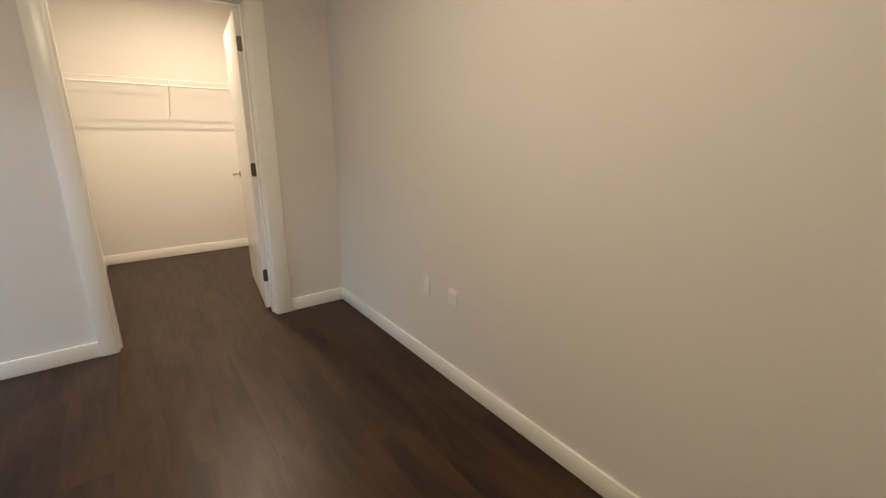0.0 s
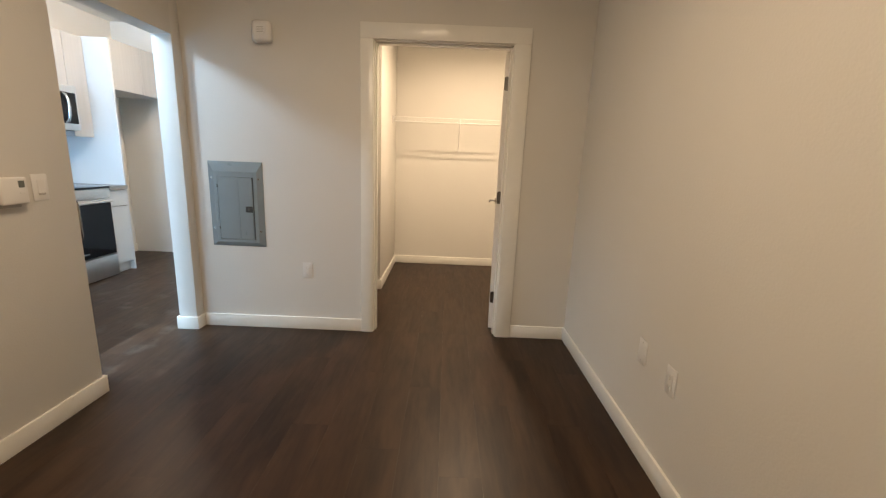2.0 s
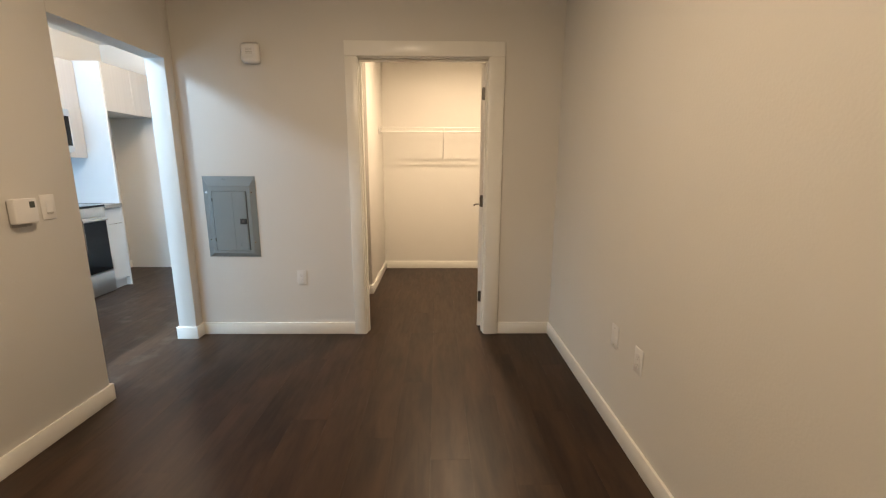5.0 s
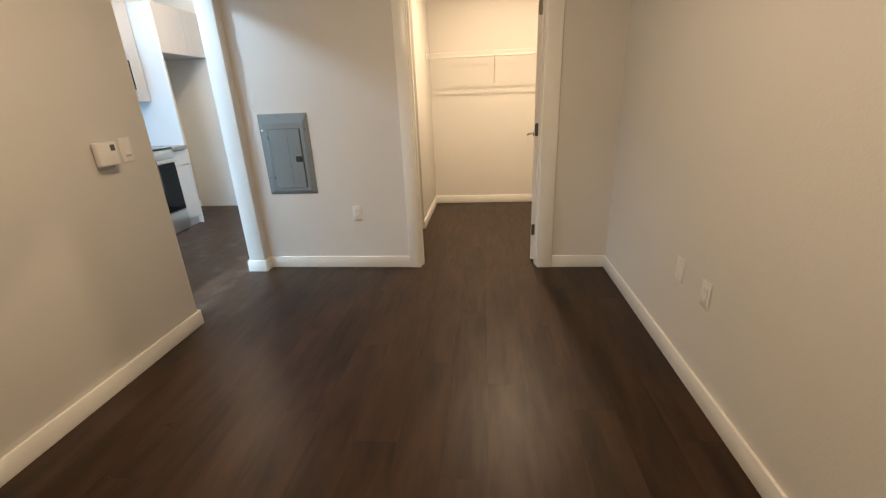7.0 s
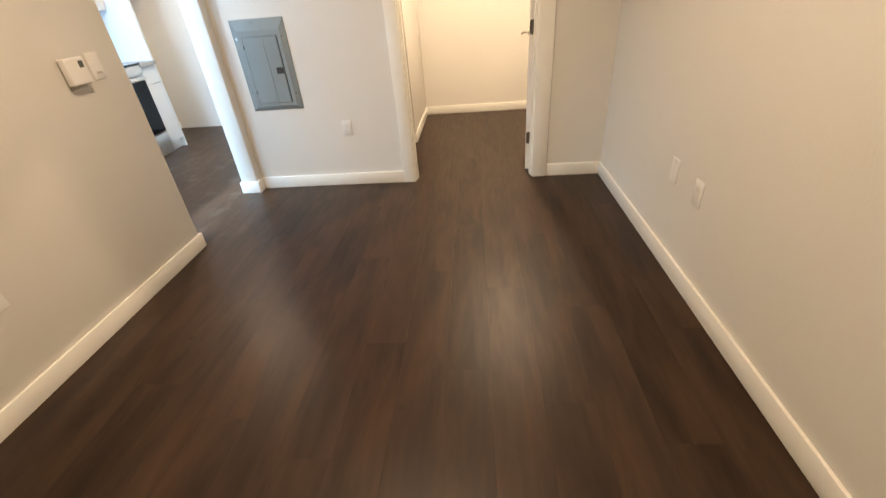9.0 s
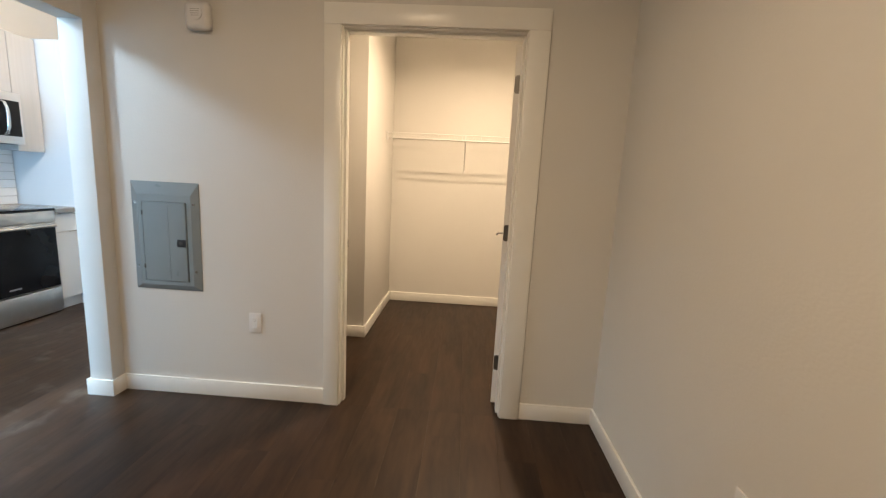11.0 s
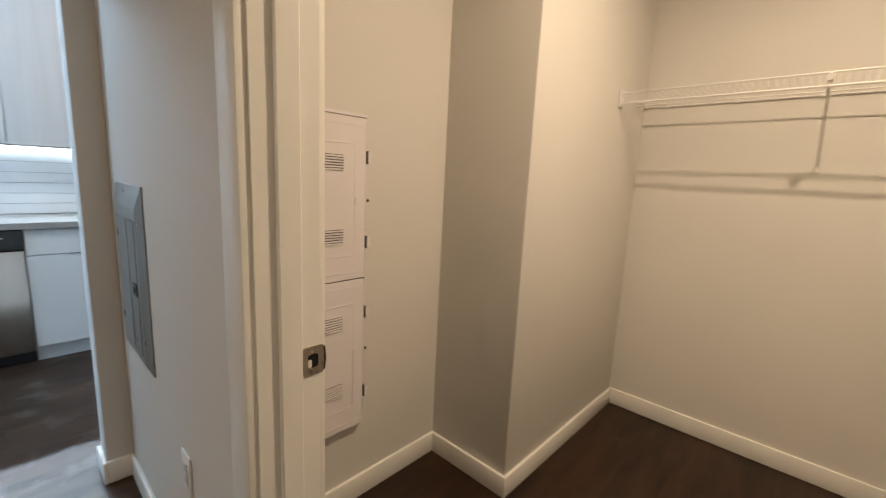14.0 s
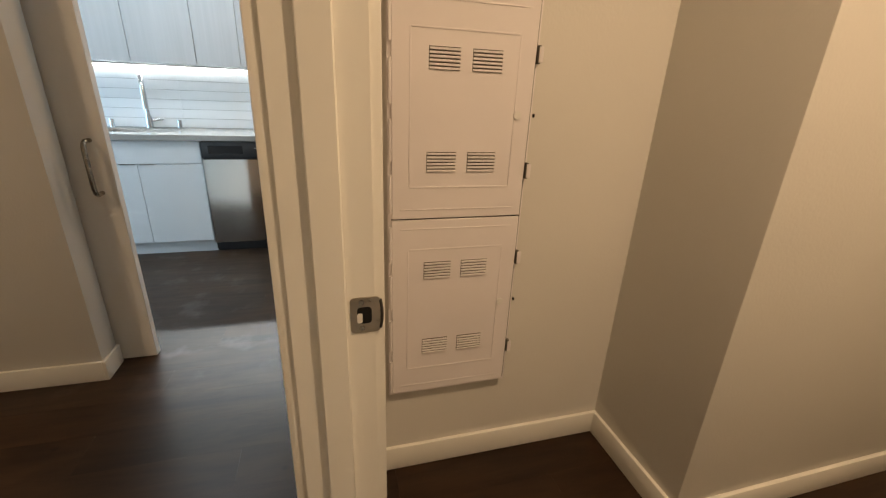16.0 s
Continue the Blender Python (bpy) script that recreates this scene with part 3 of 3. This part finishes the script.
for z0, z1, rows, ks in ((0.006, 0.583, (0.173, 0.430), 0.308), (0.587, MH - 0.012, (0.742, 0.993), 0.866)):
    d = part("door", B(-MW + 0.010, MW - 0.010, -0.034, -0.024, z0, z1, bevel=0.002), METALWHITE, media)
    e0, e1 = z0 + 0.085, z1 - 0.085
    for a in ((-0.140, 0.140, e0, e0 + 0.005), (-0.140, 0.140, e1 - 0.005, e1)):
        part("embossed_line", B(a[0], a[1], -0.0356, -0.0335, a[2], a[3], bevel=0.0011), METALWHITE, d)
    for x in (-0.142, 0.142):
        part("embossed_line", B(x - 0.002, x + 0.002, -0.0354, -0.0335, e0 + 0.006, e1 - 0.006, bevel=0.0009), METALWHITE, d)
    for z in (z0 + 0.026, z1 - 0.026):
        part("embossed_rib", B(-0.165, 0.165, -0.0356, -0.0335, z - 0.002, z + 0.002, bevel=0.001), METALWHITE, d)
    for zc in rows:
        vent_row(d, -0.096, -0.016, zc)
        vent_row(d, 0.016, 0.096, zc)
    part("knob", disc(bmesh.new(), (0.150, -0.034, ks), (0, -1, 0), 0.0105, 0.005, 20), PLASTIC, d)
    for z in (z0 + 0.13, z1 - 0.13):
        latch = part("latch", B(MW - 0.006, MW + 0.002, -0.036, -0.022, z - 0.022, z + 0.022, bevel=0.001), VENT, d)
        part("latch_tab", B(MW - 0.0035, MW + 0.008, -0.039, -0.030, z - 0.019, z + 0.019, bevel=0.001), METALWHITE, latch)
    part("plug", disc(bmesh.new(), (MW + 0.001, -0.030, ks), (1, 0, 0), 0.005, 0.003, 12), SEAM, d)
    for k in range(4):
        z = z0 + 0.07 + k * (z1 - z0 - 0.14) / 3
        part("hinge", tube(bmesh.new(), (-MW + 0.006, -0.034, z - 0.052), (-MW + 0.006, -0.034, z + 0.052), 0.0042, sides=10), METALWHITE, d)
# dark strips painted as the shadow lines between doors and flange
part("top_gap_shade", B(-MW + 0.012, MW - 0.006, -0.0300, -0.0246, MH - 0.0115, MH - 0.0085), VENT, media)
part("side_gap_shade", B(MW - 0.0095, MW - 0.0070, -0.0290, -0.0246, 0.010, MH - 0.012), VENT, media)
part("seam", B(-MW + 0.010, MW - 0.010, -0.0250, -0.0242, 0.583, 0.587), SEAM, media)

# ---- barn door to the kitchen ----
barn = thing("sliding_door", (XK0 - 0.008, -0.79, 0.003), "white sliding door pushed open along the kitchen wall", "sliding door")
part("slab", B(-0.044, -0.004, -0.95, 0.0, 0.0, 2.10, bevel=0.002), DOORPAINT, barn)
pts = [(-0.004, -0.056, 0.808), (0.032, -0.056, 0.808), (0.047, -0.056, 0.816), (0.054, -0.056, 0.836), (0.054, -0.056, 0.994), (0.047, -0.056, 1.014), (0.032, -0.056, 1.022), (-0.004, -0.056, 1.022)]
part("pull_handle", pipe(bmesh.new(), pts, 0.009, 12), NICKEL, barn, "satin nickel bar pull")

# ---- kitchen ----
XF, XW = -4.30, -4.88   # fronts of the base units, and the wall
YS0, YS1, YD, YR0, YR1, YP = -1.67, -0.83, -0.215, 0.400, 1.160, 1.392
CT = 0.868              # underside of the worktop


def base_cabinet(y0, y1, doors, drawer, label):
    c = thing("base_cabinet", ((XF + XW) / 2, (y0 + y1) / 2, 0), label, "cabinet", "kitchen base cabinets")
    d, w = (XF - XW) / 2, (y1 - y0) / 2 - 0.001
    part("carcass", B(-d + 0.002, d - 0.020, -w, w, 0.10, CT), CAB_WHITE, c)
    part("toe_kick", B(-d + 0.002, d - 0.050, -w, w, 0.0, 0.10), CAB_WHITE, c)
    top = CT - 0.006
    if drawer:
        part("drawer_front", B(d - 0.019, d, -w + 0.0015, w - 0.0015, 0.702, top, bevel=0.0015), CAB_WHITE, c)
        top = 0.698
    step = 2 * w / doors
    for i in range(doors):
        f = part("door", B(d - 0.019, d, -w + i * step + 0.0015, -w + (i + 1) * step - 0.0015, 0.105, top, bevel=0.0015), CAB_WHITE, c)
        ye = -w + step - 0.06 if i == 0 else -w + i * step + 0.06
        part("edge_pull", B(d - 0.010, d + 0.008, ye - 0.045, ye + 0.045, top - 0.001, top + 0.0015), NICKEL, f)
    return c


base_cabinet(YS0, YS1, 2, True, "pale flat-front sink cabinet with two closed doors")
base_cabinet(YD, YR0, 2, True, "pale flat-front base cabinet beside the dishwasher")
base_cabinet(YR1, YP, 1, True, "narrow pale base cabinet beside the stove")


def wall_cabinet(y0, y1, z0, z1, doors, label, depth=0.33):
    c = thing("wall_cabinet", (XW + depth / 2, (y0 + y1) / 2, z0), label, "cabinet", "kitchen wall cabinets")
    d, w = depth / 2, (y1 - y0) / 2 - 0.0008
    part("carcass", B(-d, d - 0.020, -w, w, 0.004, z1 - z0), CABINET, c)
    step = 2 * w / doors
    for i in range(doors):
        part("door", B(d - 0.019, d, -w + i * step + 0.0015, -w + (i + 1) * step - 0.0015, 0, z1 - z0, bevel=0.0015), CABINET, c)
    return c


UZ0, UZ1 = 1.380, 2.325
wall_cabinet(YS0, -0.824, UZ0, UZ1, 2, "light grey wood-grain wall cabinet above the sink")
wall_cabinet(-0.824, YD - 0.014, UZ0, UZ1, 2, "light grey wood-grain wall cabinet above the dishwasher")
wall_cabinet(YD - 0.014, YR0, UZ0, UZ1, 2, "light grey wood-grain wall cabinet beside the microwave")
wall_cabinet(YR0, YR1, 1.840, UZ1, 2, "light grey wall cabinet above the microwave")
wall_cabinet(YR1, YP - 0.006, UZ0, UZ1, 1, "narrow light grey wall cabinet beside the tall panel")
wall_cabinet(YP + 0.022, 2.198, 1.860, 2.337, 2, "pale cabinet above the refrigerator recess", depth=0.58)
solid("tall_end_panel", B(XW + 0.002, XF, YP - 0.002, YP + 0.019, 0, 2.337, bevel=0.001), CAB_WHITE, "tall pale end panel of the refrigerator recess", "cabinet panel", kind="thing")

strip = thing("led_strip", (-4.848, -0.66, UZ0 - 0.012), "lit white strip light under the wall cabinets", "strip light")
part("channel", B(-0.012, 0.012, -1.03, 1.03, 0.004, 0.016), STEEL, strip)
part("diffuser", B(-0.009, 0.009, -1.028, 1.028, -0.002, 0.004), STRIPGLOW, strip)

# worktop with its sink cut-out
SX0, SX1, SY0, SY1 = -4.765, -4.445, -1.56, -1.02
TZ0, TZ1, TX = CT + 0.002, 0.908, XF + 0.028
bm = B(XW, TX, YS0, SY0, TZ0, TZ1)
box(bm, XW, TX, SY1, YR0 - 0.002, TZ0, TZ1)
box(bm, XW, SX0, SY0, SY1, TZ0, TZ1)
box(bm, SX1, TX, SY0, SY1, TZ0, TZ1)
solid("worktop", bm, QUARTZ, "grey quartz kitchen worktop with an undermount sink", "worktop", kind="thing")
solid("worktop", B(XW, TX, YR1 + 0.002, YP - 0.004, TZ0, TZ1, bevel=0.001), QUARTZ, "short grey quartz worktop beside the stove", "worktop", kind="thing")

sink = thing("sink", ((SX0 + SX1) / 2, (SY0 + SY1) / 2, 0.70), "stainless steel undermount sink basin", "sink")
sw, sl = (SX1 - SX0) / 2 - 0.001, (SY1 - SY0) / 2 - 0.001
bm = B(-sw, sw, -sl, sl, 0, 0.004)
for a in ((-sw, -sw + 0.006, -sl, sl), (sw - 0.006, sw, -sl, sl), (-sw + 0.006, sw - 0.006, -sl, -sl + 0.006), (-sw + 0.006, sw - 0.006, sl - 0.006, sl)):
    box(bm, *a, 0.004, 0.204)
part("basin", bm, STEEL, sink)
part("drain", disc(bmesh.new(), (0, 0, 0.004), (0, 0, 1), 0.045, 0.003), CHROME, sink)

tap = thing("faucet", (-4.825, -1.30, TZ1), "tall chrome pull-down kitchen faucet", "faucet", turn=17)
part("base", tube(bmesh.new(), (0, 0, 0), (0, 0, 0.09), 0.026, 0.022, 20), CHROME, tap)
pts = [(0, 0, 0.08), (0, 0, 0.27)] + [(0.085 - 0.085 * math.cos(a), 0, 0.27 + 0.125 * math.sin(a)) for a in (0.3, 0.7, 1.1, 1.57, 2.0, 2.5, 2.9)] + [(0.172, 0, 0.26)]
part("spout", pipe(bmesh.new(), pts, 0.0145, 14), CHROME, tap)
part("spray_head", tube(bmesh.new(), (0.173, 0, 0.265), (0.176, 0, 0.150), 0.014, 0.018, 18), CHROME, tap)
part("handle", pipe(bmesh.new(), [(0, 0.015, 0.055), (0, 0.045, 0.058), (0, 0.10, 0.070)], 0.0085, 12), CHROME, tap)
for y, nm, lb in ((-1.56, "soap_dispenser", "small chrome soap dispenser beside the sink"), (-1.085, "air_gap_cap", "small chrome cap beside the faucet")):
    t = thing(nm, (-4.825, y, TZ1), lb, nm.replace("_", " "))
    part("stem", tube(bmesh.new(), (0, 0, 0), (0, 0, 0.045), 0.017, 0.015, 18), CHROME, t)
    part("cap", tube(bmesh.new(), (0, 0, 0.045), (0, 0, 0.062), 0.019, 0.016, 18), CHROME, t)

# dishwasher
dw = thing("dishwasher", ((XF + XW) / 2, (YS1 + YD) / 2, 0), "stainless steel dishwasher with a black control panel", "dishwasher")
d, w = (XF - XW) / 2, (YD - YS1) / 2 - 0.004
part("tub", B(-d + 0.01, d - 0.03, -w, w, 0.02, CT - 0.004), BLACK, dw)
part("door", B(d - 0.03, d + 0.012, -w, w, 0.085, 0.735, bevel=0.004, seg=2), STEEL, dw)
cp = part("control_panel", B(d - 0.03, d + 0.018, -w, w, 0.742, CT - 0.006, bevel=0.006, seg=2), BLACK, dw, "black control panel")
part("grip_recess", B(d + 0.015, d + 0.019, -w + 0.05, -0.02, 0.775, 0.835, bevel=0.001), GLASSBLACK, cp)
part("badge", B(d + 0.0175, d + 0.019, 0.085, 0.125, 0.772, 0.784), STEEL, cp)
for k in range(5):
    part("button_mark", B(d + 0.0175, d + 0.0188, 0.06 + k * 0.035, 0.08 + k * 0.035, 0.815, 0.821), PLASTIC_SHADE, cp)
part("toe_panel", B(d - 0.06, d - 0.05, -w, w, 0.0, 0.085), BLACK, dw)

# stove
st = thing("stove", ((XF + XW) / 2, (YR0 + YR1) / 2, 0), "stainless steel electric range with a black glass door", "stove")
w = (YR1 - YR0) / 2 - 0.003
part("body", B(-d + 0.02, d - 0.005, -w, w, 0.03, 0.895), BRUSHED, st)
part("cooktop", B(-d + 0.02, d + 0.022, -w, w, 0.896, 0.915, bevel=0.003, seg=2), GLASSBLACK, st, "black glass cooktop")
part("front_band", B(d - 0.005, d + 0.018, -w, w, 0.800, 0.893, bevel=0.004, seg=2), BRUSHED, st)
od = part("oven_door", B(d - 0.005, d + 0.020, -w, w, 0.235, 0.795, bevel=0.004, seg=2), BRUSHED, st)
part("door_glass", B(d + 0.0195, d + 0.0235, -w + 0.012, w - 0.012, 0.245, 0.755, bevel=0.001), GLASSBLACK, od, "black oven door glass")
part("logo_bar", B(d + 0.023, d + 0.0245, -0.045, 0.045, 0.285, 0.298), BRUSHED, od)
bar = part("door_handle", pipe(bmesh.new(), [(d + 0.062, -w + 0.04, 0.772), (d + 0.062, w - 0.04, 0.772)], 0.011, 12), BRUSHED, od)
for y in (-w + 0.06, w - 0.06):
    part("handle_post", B(d + 0.018, d + 0.058, y - 0.010, y + 0.010, 0.764, 0.780, bevel=0.002), BRUSHED, bar)
part("storage_drawer", B(d - 0.005, d + 0.018, -w, w, 0.014, 0.228, bevel=0.004, seg=2), BRUSHED, st)
bg = part("backguard", B(-d + 0.001, -d + 0.07, -w, w, 0.915, 1.095, bevel=0.006, seg=2), BRUSHED, st)
part("clock_panel", B(-d + 0.069, -d + 0.073, -0.16, 0.16, 0.965, 1.065, bevel=0.002), GLASSBLACK, bg)
for y in (-0.30, -0.22, 0.22, 0.30):
    part("knob", disc(bmesh.new(), (-d + 0.07, y, 1.015), (1, 0, 0), 0.021, 0.028, 24), BLACK, bg)
for y in (-w + 0.05, w - 0.05):
    for x in (-d + 0.08, d - 0.08):
        part("foot", tube(bmesh.new(), (x, y, 0), (x, y, 0.032), 0.014), BLACK, st)

# microwave over the stove
mw = thing("microwave", (XW, (YR0 + YR1) / 2, 1.432), "stainless steel over-range microwave with a black window", "microwave")
part("body", B(0, 0.375, -w, w, 0, 0.405), BRUSHED, mw)
md = part("door", B(0.375, 0.405, -w, w, 0.0, 0.405, bevel=0.005, seg=2), BRUSHED, mw)
part("window", B(0.4045, 0.4085, -w + 0.02, w - 0.02, 0.060, 0.340, bevel=0.002), GLASSBLACK, md, "black glass window")
pts = [(0.405, 0.225, 0.075), (0.430, 0.225, 0.085), (0.448, 0.225, 0.13), (0.453, 0.225, 0.20), (0.448, 0.225, 0.27), (0.430, 0.225, 0.315), (0.405, 0.225, 0.325)]
part("door_handle", pipe(bmesh.new(), pts, 0.013, 12), CHROME, md, "curved chrome handle")
part("vent_grille", B(0.05, 0.36, -w + 0.05, w - 0.05, -0.004, 0.0), BLACK, mw)

# ---- small pieces last: tiles, planks ----
splash = solid("backsplash", B(XW, XW + 0.009, YS0, YP - 0.004, TZ1, 1.84), GROUT, "white stacked tile backsplash behind the worktop", "backsplash")
TH, TL = (UZ0 - TZ1) / 6.5, 0.610
tile_mesh = {}
for row in range(13):
    z0 = TZ1 + 0.001 + row * TH
    y = YS0 + 0.001
    if row >= 7:
        y = YR0 + 0.001
    while y < (YP - 0.02 if row < 7 else YR1 - 0.02):
        y1 = min(y + TL, YP - 0.005)
        if z0 + TH > 1.84:
            break
        key = round(y1 - y, 3)
        if key not in tile_mesh:
            tile_mesh[key] = finish(B(0, 0.0085, 0.0003, key - 0.0004, 0.0014, TH - 0.0014, bevel=0.0013), "tile", TILE)
        t = new("tile", tile_mesh[key])
        t.location = (XW + 0.0088, y, z0)
        t.parent = splash
        y = y1

planks = bpy.data.objects["floor"]
PW, PL = 0.182, 1.22
shared = {}


def lay(x0, x1, y0, y1, material):
    """Planks along y over a rectangle of the plan."""
    i = math.floor(x0 / PW)
    while i * PW < x1:
        off = (i * 0.4370 % 1.0) * PL
        j = math.floor((y0 - off) / PL)
        while off + j * PL < y1:
            a, b = max(x0, i * PW), min(x1, (i + 1) * PW)
            c, e = max(y0, off + j * PL), min(y1, off + (j + 1) * PL)
            j += 1
            if b - a < 0.01 or e - c < 0.01:
                continue
            key = (round(b - a, 3), round(e - c, 3), material.name)
            if key not in shared:
                shared[key] = finish(B(0.00005, b - a - 0.00005, 0.00005, e - c - 0.00005, -0.006, 0.0, bevel=0.0002), "plank", material)
            p = new("plank", shared[key])
            p.location = (a, c, 0)
            p.parent = planks
        i += 1


XS = math.floor(XK1 / PW) * PW
lay(XS, 0.007, -4.07, YF, PLANK)
lay(-2.00, 0.085, YF, 2.152, PLANK)
lay(-4.88, XS, -2.6, 2.20, PLANK)
solid("floor_living", B(-4.88, XK0, -5.48, -2.6, -0.0058, 0.0), PLANK_CLEAN, "dark brown wood-look vinyl floor of the living area", "floor")
solid("floor_living", B(XK0, -1.40, -5.48, -4.19, -0.0058, 0.0), PLANK_CLEAN, "dark brown wood-look vinyl floor of the living area", "floor")
